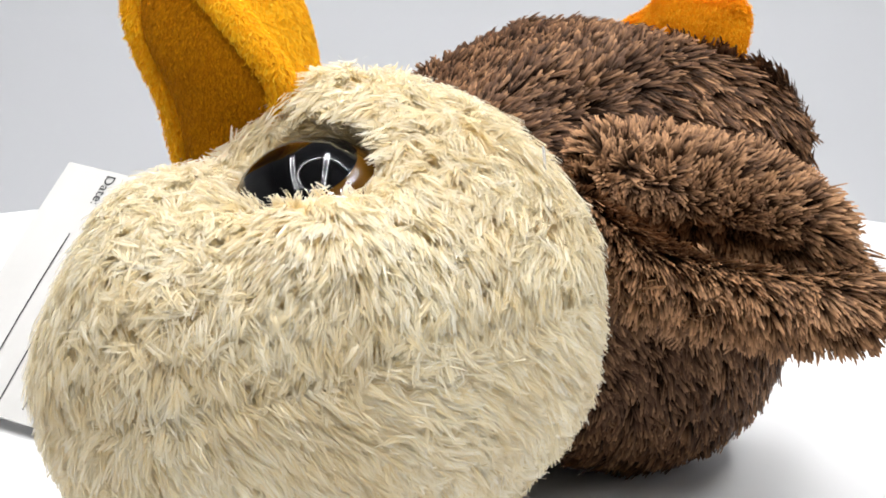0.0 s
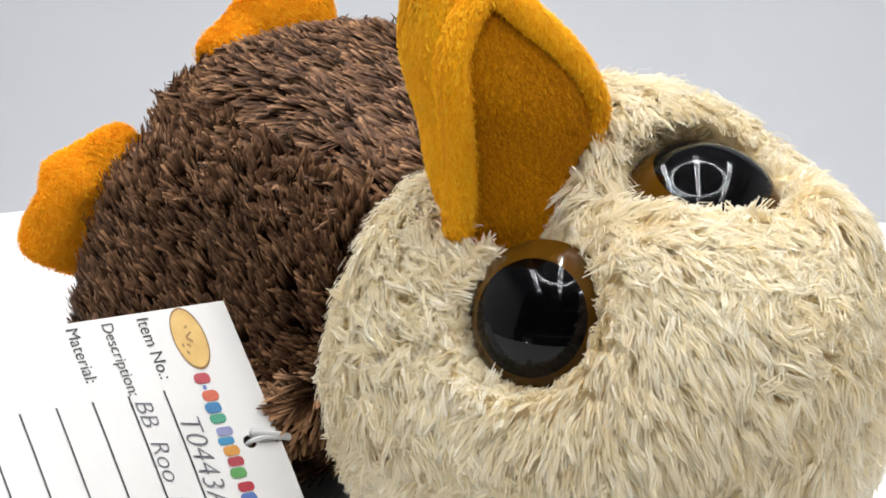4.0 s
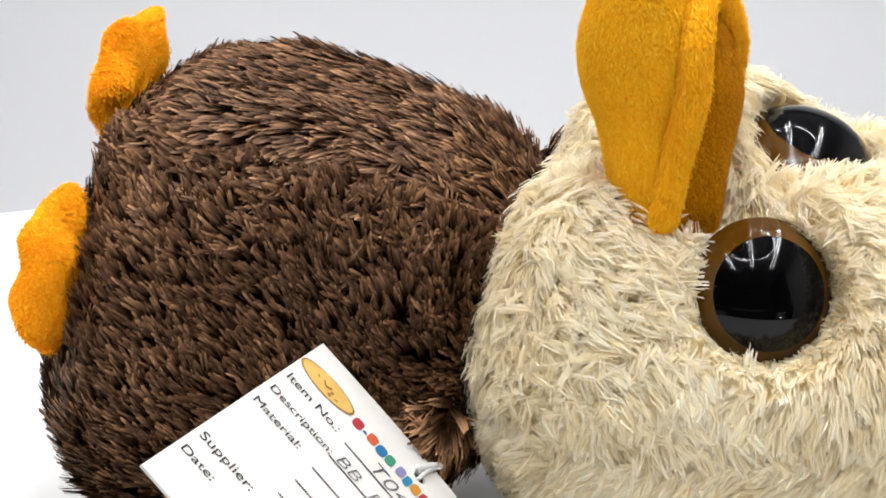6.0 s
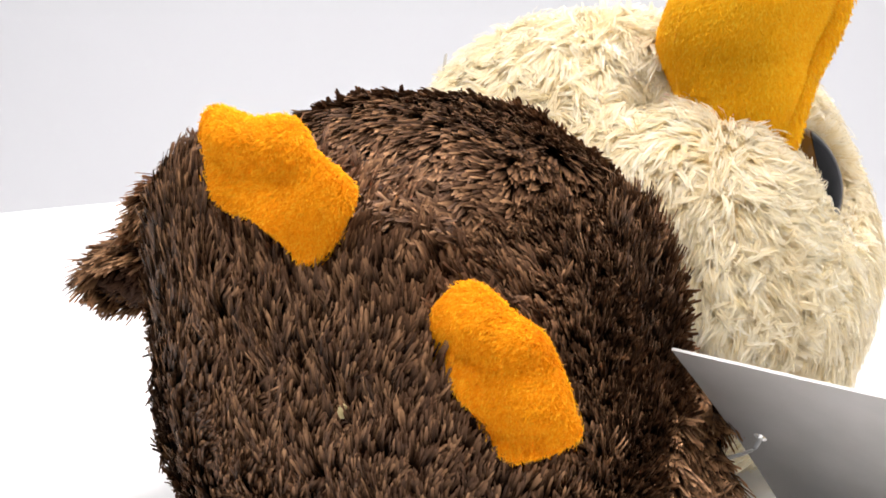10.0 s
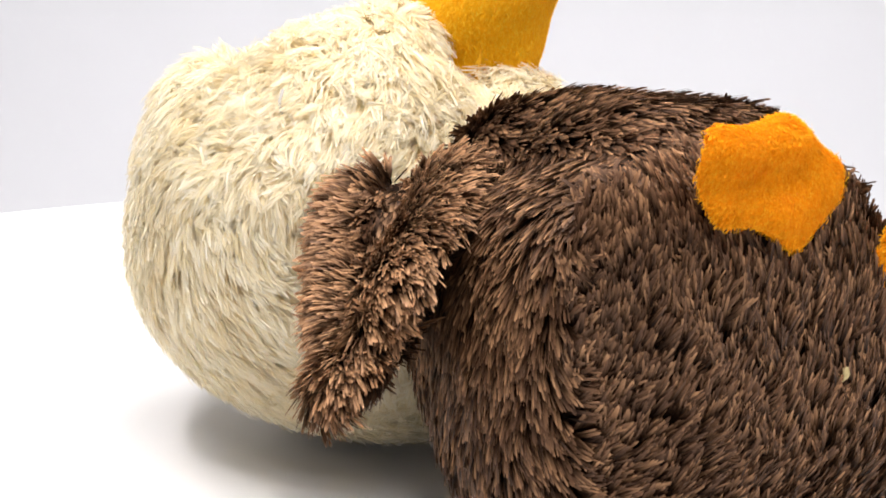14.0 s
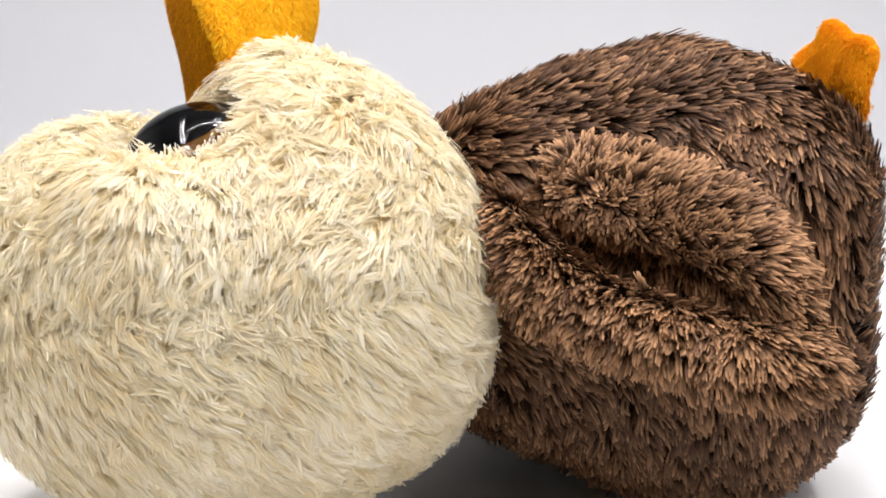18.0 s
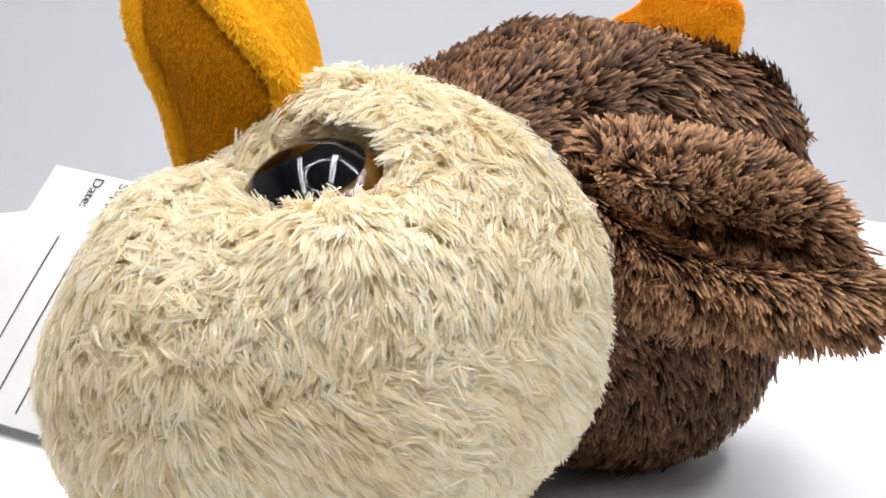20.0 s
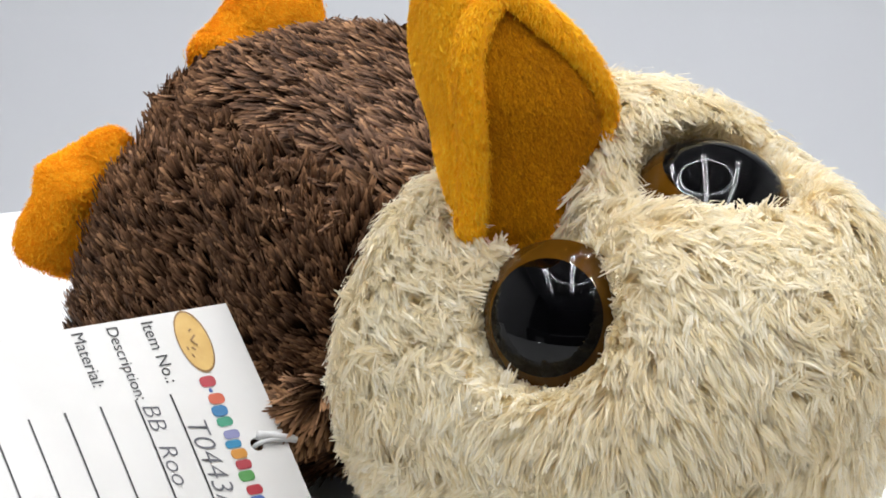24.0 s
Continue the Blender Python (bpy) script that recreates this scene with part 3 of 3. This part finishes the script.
            comb, size = arr(-0.4, -0.3, -0.6), 0.0125 * beside_tag(p)
        comb = comb + 0.3 * flow(p, 1.3, 2) + 0.3 * flow(p, 8.0, 3)
        # bias paints light into the outer hair's tone and shade into the inner
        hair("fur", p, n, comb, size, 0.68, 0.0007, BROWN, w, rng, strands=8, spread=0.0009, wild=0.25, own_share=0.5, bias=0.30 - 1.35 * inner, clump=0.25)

    # beak: pouch at the back, flatter panel in front, piped edges
    def beak_point(a, z, grow=0.0):
        hx, hy = np.maximum(at_level(half_x, z), 0), np.maximum(at_level(half_y, z), 0)
        c, s = np.cos(a), np.sin(a)
        panel = np.exp(-((a - 0.12) / 0.75) ** 2)
        k = 1 - 0.16 * panel - 0.26 * np.exp(-((a + 0.95) / 0.5) ** 2) * smooth_step(0.158, 0.122, z)
        k = k - 0.17 * np.exp(-((np.mod(a, math.tau) - 4.50) / 0.65) ** 2) * smooth_step(0.125, 0.145, z)
        return np.stack([at_level(mid_x, z) + (hx * k + grow) * c, at_level(mid_y, z) + (hy * k + grow) * s, z], 1)

    def beak_f(u, v):
        return beak_point((u - 0.5) * math.tau, 0.100 + 0.099 * np.sin(v * math.pi / 2))
    kp, kf = sheet(beak_f, 64, 44)
    kf = outward(kp, kf)

    def in_panel(p):
        """Inside the piped edge of the flatter front panel."""
        z = p[:, 2]
        a = np.arctan2((p[:, 1] - at_level(mid_y, z)) / np.maximum(at_level(half_y, z), 1e-4), (p[:, 0] - at_level(mid_x, z)) / np.maximum(at_level(half_x, z), 1e-4))
        low = np.interp(z, (0.100, 0.108, 0.130, 0.150, 0.166, 0.1795), (-1.6, -1.50, -1.20, -0.97, -0.79, -0.10))
        high = np.interp(z, (0.100, 0.128, 0.143, 0.158, 0.170, 0.1795), (1.4, 1.30, 1.18, 0.90, 0.50, -0.10))
        return (a > low) & (a < high) & (z < 0.1795)
    front = in_panel(kp[kf].mean(1))
    beak = mesh_part("beak", kp * U, kf[~front], GOLD, toy, "golden orange short-pile plush beak pointing up")
    # the front panel wears the gold with shade put into its colour
    panel = mesh_part("front_panel", kp * U, kf[front], GOLD_SHADED, beak, "golden plush front panel with its shade painted in")
    p, n = scatter(kp, kf, 95000, rng, lambda q, m: q[:, 2] > 0.108)
    front = in_panel(p)
    for pick, fuzz, under in ((~front, GOLD_FUZZ, beak), (front, GOLD_SHADED_FUZZ, panel)):
        hair("plush_nap", p[pick], n[pick], arr(0.1, 0.1, -1.0) + 0.4 * flow(p[pick], 1.5, 3), 0.0021, 0.6, 0.00032, fuzz, under, rng, strands=1, wild=0.14, rows=2)
    za = np.linspace(0, 1, 9)
    edge_z = curve_through([[0.108], [0.130], [0.150], [0.166], [0.1795], [0.170], [0.158], [0.143], [0.128]], za)[:, 0]
    edge_a = np.array([-1.50, -1.20, -0.97, -0.79, -0.10, 0.50, 0.90, 1.18, 1.30])
    edge = beak_point(edge_a, edge_z, 0.0012)
    pp, pf = tube(edge, 0.0043, 90, 12)
    piping = mesh_part("piping", pp * U, pf, GOLD, beak, "raised orange seam edging")
    p, n = scatter(pp, pf, 17000, rng)
    hair("plush_nap", p, n, arr(0, 0, -1.0) + 0.4 * flow(p, 1.5, 3), 0.0021, 0.7, 0.00032, GOLD_FUZZ, piping, rng, strands=1, wild=0.16, rows=2)
    back = [beak_point(np.array([a]), np.array([z]), 0.0)[0] for a, z in ((2.6, 0.106), (2.62, 0.130), (2.66, 0.150), (2.7, 0.170), (2.75, 0.186))]
    sp, sf = tube(np.array(back), 0.0008, 40, 6)
    mesh_part("seam", sp * U, sf, GOLD, beak, "stitched seam")

    # feet: padded shapes sewn on the flat end
    def foot(corners, plane, thick, lean, toes, grow):
        c = np.array(corners, dtype=float)
        mid = c.mean(0)
        m = len(c)

        def f(u, v):
            b = (v - 0.5) * math.pi
            k = np.floor(u * m).astype(int) % m
            t = (u * m - np.floor(u * m))[:, None]
            p0, p1, p2, p3 = c[(k - 1) % m], c[k], c[(k + 1) % m], c[(k + 2) % m]
            o = 0.5 * (2 * p1 + (p2 - p0) * t + (2 * p0 - 5 * p1 + 4 * p2 - p3) * t ** 2 + (3 * p1 - p0 - 3 * p2 + p3) * t ** 3)
            rel = (o - mid) * (np.cos(b) ** 0.55)[:, None] * grow
            r = np.cos(b) ** 0.55
            puff = 0.50 + 0.66 * sum(np.exp(-((rel - 0.62 * (t_ - mid)) ** 2).sum(1) / 0.0075 ** 2) for t_ in c[list(toes)])
            x = plane + lean * rel[:, 1] + 0.0009 * np.sin(rel[:, 1] * 330 + 0.8) - thick * np.sign(np.sin(b)) * np.abs(np.sin(b)) ** 0.75 * puff
            return np.stack([x, mid[0] + rel[:, 0], mid[1] + rel[:, 1]], 1)
        p, q = sheet(f, 84, 22)
        return p, outward(p, q)
    left = foot([(0.0158, 0.1367), (0.0125, 0.1437), (0.0, 0.1425), (-0.0142, 0.1442), (-0.0245, 0.1352), (-0.0350, 0.1270), (-0.0310, 0.1160),
                 (-0.0206, 0.1055), (-0.0114, 0.1103), (-0.0023, 0.1150), (0.0082, 0.1166), (0.0142, 0.1244)], -0.1140, 0.0050, -0.02, (1, 3, 5, 8), 0.98)
    right = foot([(-0.0690, 0.1055), (-0.0812, 0.1005), (-0.0908, 0.0965), (-0.0945, 0.0890), (-0.1012, 0.0752), (-0.0970, 0.0690), (-0.0800, 0.0628),
                  (-0.0710, 0.0730), (-0.0635, 0.0790), (-0.0560, 0.0835), (-0.0572, 0.0917), (-0.0612, 0.1005)], -0.1058, 0.0060, -0.06, (0, 2, 4, 7), 1.05)
    for fp, ff in (left, right):
        o = mesh_part("foot", fp * U, ff, ORANGE, toy, "padded orange plush foot")
        p, n = scatter(fp, ff, 42000, rng)
        hair("plush_nap", p, n, arr(0, 0.2, -1.0) + 0.5 * flow(p, 1.5, 5), 0.0017, 0.8, 0.00029, ORANGE_FUZZ, o, rng, strands=1, wild=0.16, rows=2)

    # eyes: amber domes with black pupils
    for at, out, eye_r in EYES:
        e, o = arr(*at), unit(arr(*out)[None])[0]
        side = unit(np.cross(o, arr(0, 0, 1))[None])[0]
        up = np.cross(side, o)

        def cap(r0, r1, grow, back):
            """A piece of the eye's ball between two rim radii."""
            ball = eye_r * 1.2
            h = ball - 0.0105

            def f(u, v):
                a = u * math.tau
                r = r0 + (r1 - r0) * np.sin(v * math.pi / 2)
                lift = np.sqrt(np.maximum((ball + grow) ** 2 - r * r, 0)) - h
                return e + (side * np.cos(a)[:, None] + up * np.sin(a)[:, None]) * r[:, None] + o * (lift - 0.0045)[:, None]
            p, q = sheet(f, 64, 20)
            return p, outward(p, q)
        p, q = cap(eye_r * 1.06, 0.0, 0.0, 0.0)
        eye = mesh_part("eye", p * U, q, IRIS, toy, "shiny amber plastic eye")
        p, q = cap(eye_r * 0.79, 0.0, 0.0003, 0.0)
        mesh_part("pupil", p * U, q, PUPIL, eye, "glossy black pupil")

    # loose bits: a white fastener tail in the fur, a pale speck
    p, q = tube([(0.036, 0.044, 0.112), (0.0395, 0.0475, 0.118), (0.0415, 0.0485, 0.124), (0.0412, 0.0475, 0.129)], 0.00045, 24, 6)
    mesh_part("fastener_tail", p * U, q, PLASTIC, toy, "thin white plastic thread in the fur")
    p, q = tube([(-0.1170, -0.0352, 0.0660), (-0.1190, -0.0358, 0.0680), (-0.1180, -0.0364, 0.0700)], 0.0011, 12, 6)
    mesh_part("speck", p * U, q, SCRAP, toy, "small yellowish scrap caught in the fur")
    return toy


def build_tag():
    tag = tagged(new("hang_tag"), "white sample tag with printed and handwritten lines tied to the toy", "tag")
    u, v, n, corner = TAG_ALONG, TAG_DOWN, TAG_UP, TAG_CORNER

    def spot(a, b, c=0.0):
        """A place on the card: a along the writing, b down the card, c above it; the card bows very slightly."""
        bow = 0.0012 * math.sin(math.pi * min(max(a / 0.0948, 0), 1))
        return tuple((corner + u * a + v * b + n * (c + bow)) * U)

    # the card, with a round punched hole
    hole, r = (0.0465, 0.0098), 0.0021
    W, H, th = 0.0948, 0.1172, 0.0009
    bm = bmesh.new()
    cols = [W * k / 12 for k in range(13)]
    m = 48
    ring = [(hole[0] + r * math.cos(math.tau * k / m), hole[1] + r * math.sin(math.tau * k / m)) for k in range(m)]
    size = 0.0075
    box = []
    for k in range(m):
        c, s = math.cos(math.tau * k / m), math.sin(math.tau * k / m)
        q = max(abs(c), abs(s))
        box.append((hole[0] + size * c / q, hole[1] + size * s / q))
    for c, flip in ((0.0, False), (-th, True)):
        def quad(points):
            f = bm.faces.new([bm.verts.new(spot(a, b, c)) for a, b in (points[::-1] if flip else points)])
            f.material_index = 1 if flip else 0
            return f
        for k in range(m):
            j = (k + 1) % m
            quad([ring[k], box[k], box[j], ring[j]])
        x0, x1, y0, y1 = hole[0] - size, hole[0] + size, hole[1] - size, hole[1] + size
        xs = sorted(cols + [x0, x1])
        for a, b in zip(xs, xs[1:]):
            if a >= x0 - 1e-9 and b <= x1 + 1e-9:
                quad([(a, 0.0), (b, 0.0), (b, y0), (a, y0)])
                quad([(a, y1), (b, y1), (b, H), (a, H)])
            else:
                quad([(a, 0.0), (b, 0.0), (b, H), (a, H)])
    rim = [(a, 0.0) for a in cols] + [(W, H * k / 4) for k in range(1, 5)] + [(a, H) for a in cols[-2::-1]] + [(0.0, H * k / 4) for k in (3, 2, 1)]
    for loop in (rim, ring):
        for k in range(len(loop)):
            p, q = loop[k], loop[(k + 1) % len(loop)]
            bm.faces.new([bm.verts.new(spot(*p, 0.0)), bm.verts.new(spot(*p, -th)), bm.verts.new(spot(*q, -th)), bm.verts.new(spot(*q, 0.0))])
    bmesh.ops.remove_doubles(bm, verts=bm.verts, dist=1e-6)
    bmesh.ops.recalc_face_normals(bm, faces=bm.faces)
    card = part("card", bm, CARD, tag, "white cardboard with a grey back and a punched hole")
    card.data.materials.append(CARD_BACK)

    def write(text, a, b, width, mat, name, lean=0.0, tall=1.0, weight=0.0):
        """Lettering from a along the line b, fitted to a width."""
        c = bpy.data.curves.new("text", "FONT")
        c.body, c.shear, c.offset = text, lean, weight
        o = bpy.data.objects.new("text", c)
        scene.collection.objects.link(o)
        bpy.context.view_layer.update()
        me = bpy.data.meshes.new_from_object(o.evaluated_get(bpy.context.evaluated_depsgraph_get()))
        bpy.data.objects.remove(o)
        xs = [q.co.x for q in me.vertices]
        k, x0 = width / (max(xs) - min(xs)), min(xs)
        for q in me.vertices:
            q.co = spot(a + (q.co.x - x0) * k, b - q.co.y * k * tall, 0.00022)
        me.materials.clear()
        me.materials.append(mat)
        w = new(name, me)
        w.parent = card
        w["label"] = "the words " + text if len(text) > 2 else "the letters " + text

    def bar(a0, b0, a1, b1, wide, mat, name, label, up=0.0002):
        d = arr(a1 - a0, b1 - b0)
        d /= np.linalg.norm(d)
        s = arr(-d[1], d[0]) * wide / 2
        V = []
        for q in np.linspace(0, 1, 7):
            x, y = a0 + (a1 - a0) * q, b0 + (b1 - b0) * q
            V += [spot(x + s[0], y + s[1], up), spot(x - s[0], y - s[1], up)]
        return mesh_part(name, V, [(2 * k, 2 * k + 1, 2 * k + 3, 2 * k + 2) for k in range(6)], mat, card, label, smooth=False)

    pitch, first = 0.01135, 0.0300
    for k, (text, width) in enumerate((("Item No.:", 0.0205), ("Description:", 0.0242), ("Material:", 0.0180), ("", 0), ("", 0), ("Supplier:", 0.0195), ("Date:", 0.0115))):
        b = first + pitch * k
        bar(0.0262, b, 0.0905, b, 0.00062, INK, "ruled_line", "thin black ruled line")
        if text:
            write(text, 0.0020, b - 0.0004, width, INK, "printed_text", 0.0, 1.05)
    write("mm", 0.0800, first + pitch * 3 - 0.0010, 0.0070, INK, "printed_text")
    write("T0443A", 0.0360, first - 0.0010, 0.0290, PENCIL, "handwriting", 0.22, 1.0, -0.012)
    write("BB  Roo  Pelican", 0.0285, first + pitch - 0.0010, 0.0522, PENCIL, "handwriting", 0.18, 0.98, -0.012)
    # printed oval and a row of coloured blocks
    m = 40
    V = [spot(0.0108 + 0.0106 * s * math.cos(math.tau * k / m), 0.0155 + 0.0053 * s * math.sin(math.tau * k / m), 0.0002 + 0.0001 * (s < 1)) for s in (1.0, 0.93) for k in range(m)]
    mesh_part("oval_rim", V, [(k, (k + 1) % m, m + (k + 1) % m, m + k) for k in range(m)], BADGE_RIM, card, "thin brown rim", smooth=False)
    V = [spot(0.0108 + 0.0099 * math.cos(math.tau * k / m), 0.0155 + 0.0049 * math.sin(math.tau * k / m), 0.00018) for k in range(m)]
    mesh_part("printed_oval", V, [tuple(range(m))], BADGE, card, "printed gold oval", smooth=False)
    for k, (x0, y0, x1, y1) in enumerate(((0.0088, 0.0146, 0.0104, 0.0166), (0.0104, 0.0166, 0.0122, 0.0150), (0.0126, 0.0172, 0.0136, 0.0162), (0.0066, 0.0150, 0.0074, 0.0160),
                                          (0.0148, 0.0180, 0.0160, 0.0176), (0.0122, 0.0186, 0.0134, 0.0184))):
        bar(x0, y0, x1, y1, 0.0006, BADGE_RIM, "oval_stroke", "small brown printed stroke", 0.00035 + 0.00001 * k)
    a = 0.0225
    for k, (wide, gap) in enumerate(((4, 0.6), (1.6, 0.5), (4, 0.5), (4, 0.4), (3.4, 1.6), (3.2, 0.5), (2.8, 0.5), (3.6, 0.5), (3.4, 0.5), (3.8, 1.6),
                                     (3.4, 0.5), (4, 0.5), (3.6, 0.5), (3.2, 1.6), (3.8, 0.5), (4, 1.4), (3, 0.5), (3.2, 0.5), (3.4, 0.5))):
        w, g = wide * 0.00088, gap * 0.00088
        tall = 0.0012 if wide < 2 else 0.0052
        mid = 0.0168 + 0.0004 * math.sin(k * 2.3)
        bm = bmesh.new()
        rr = min(w, tall) * 0.42
        pts = []
        for cx, cy, a0 in ((w / 2 - rr, tall / 2 - rr, 0), (-w / 2 + rr, tall / 2 - rr, 90), (-w / 2 + rr, -tall / 2 + rr, 180), (w / 2 - rr, -tall / 2 + rr, 270)):
            for q in (0, 30, 60, 90):
                pts.append((a + w / 2 + cx + rr * math.cos(radians(a0 + q)), mid + cy + rr * math.sin(radians(a0 + q))))
        bm.faces.new([bm.verts.new(spot(x, y, 0.0002)) for x, y in pts])
        part("colour_block", bm, PRINTS[k % len(PRINTS)], card, "small printed colour block")
        a += w + g

    # plastic fastener through the hole
    h = corner + u * hole[0] + v * hole[1]
    p, q = tube([h - n * 0.004, h + n * 0.0008, h + n * 0.0022 - v * 0.004, h + n * 0.0018 - v * 0.0115 + u * 0.001], 0.0007, 40, 8)
    mesh_part("fastener", p * U, q, PLASTIC, tag, "white plastic fastener loop")
    p, q = tube([h + n * 0.0016 - v * 0.0005 - u * 0.0028, h + n * 0.0022 - v * 0.006 - u * 0.0010, h + n * 0.0018 - v * 0.0130 + u * 0.0012], 0.0012, 24, 8)
    mesh_part("fastener_bar", p * U, q, PLASTIC, tag, "white plastic cross bar")
    p, q = tube([h - n * 0.004, h - n * 0.008 + v * -0.006, h - n * 0.012 - v * 0.016], 0.0006, 24, 6)
    mesh_part("fastener_thread", p * U, q, PLASTIC, tag, "thin plastic thread")
    return tag


build_setting()
build_front()
lamp = build_lamp()
toy = build_toy()
tag = build_tag()
turntable = bpy.data.objects["turntable"]


def motions():
    rows = [(float(t), pose(0, 0, 0, 0, 0, turn_at(t))) for t in range(25)]
    for thing in (turntable, toy, tag):
        walk(thing, rows)


motions()
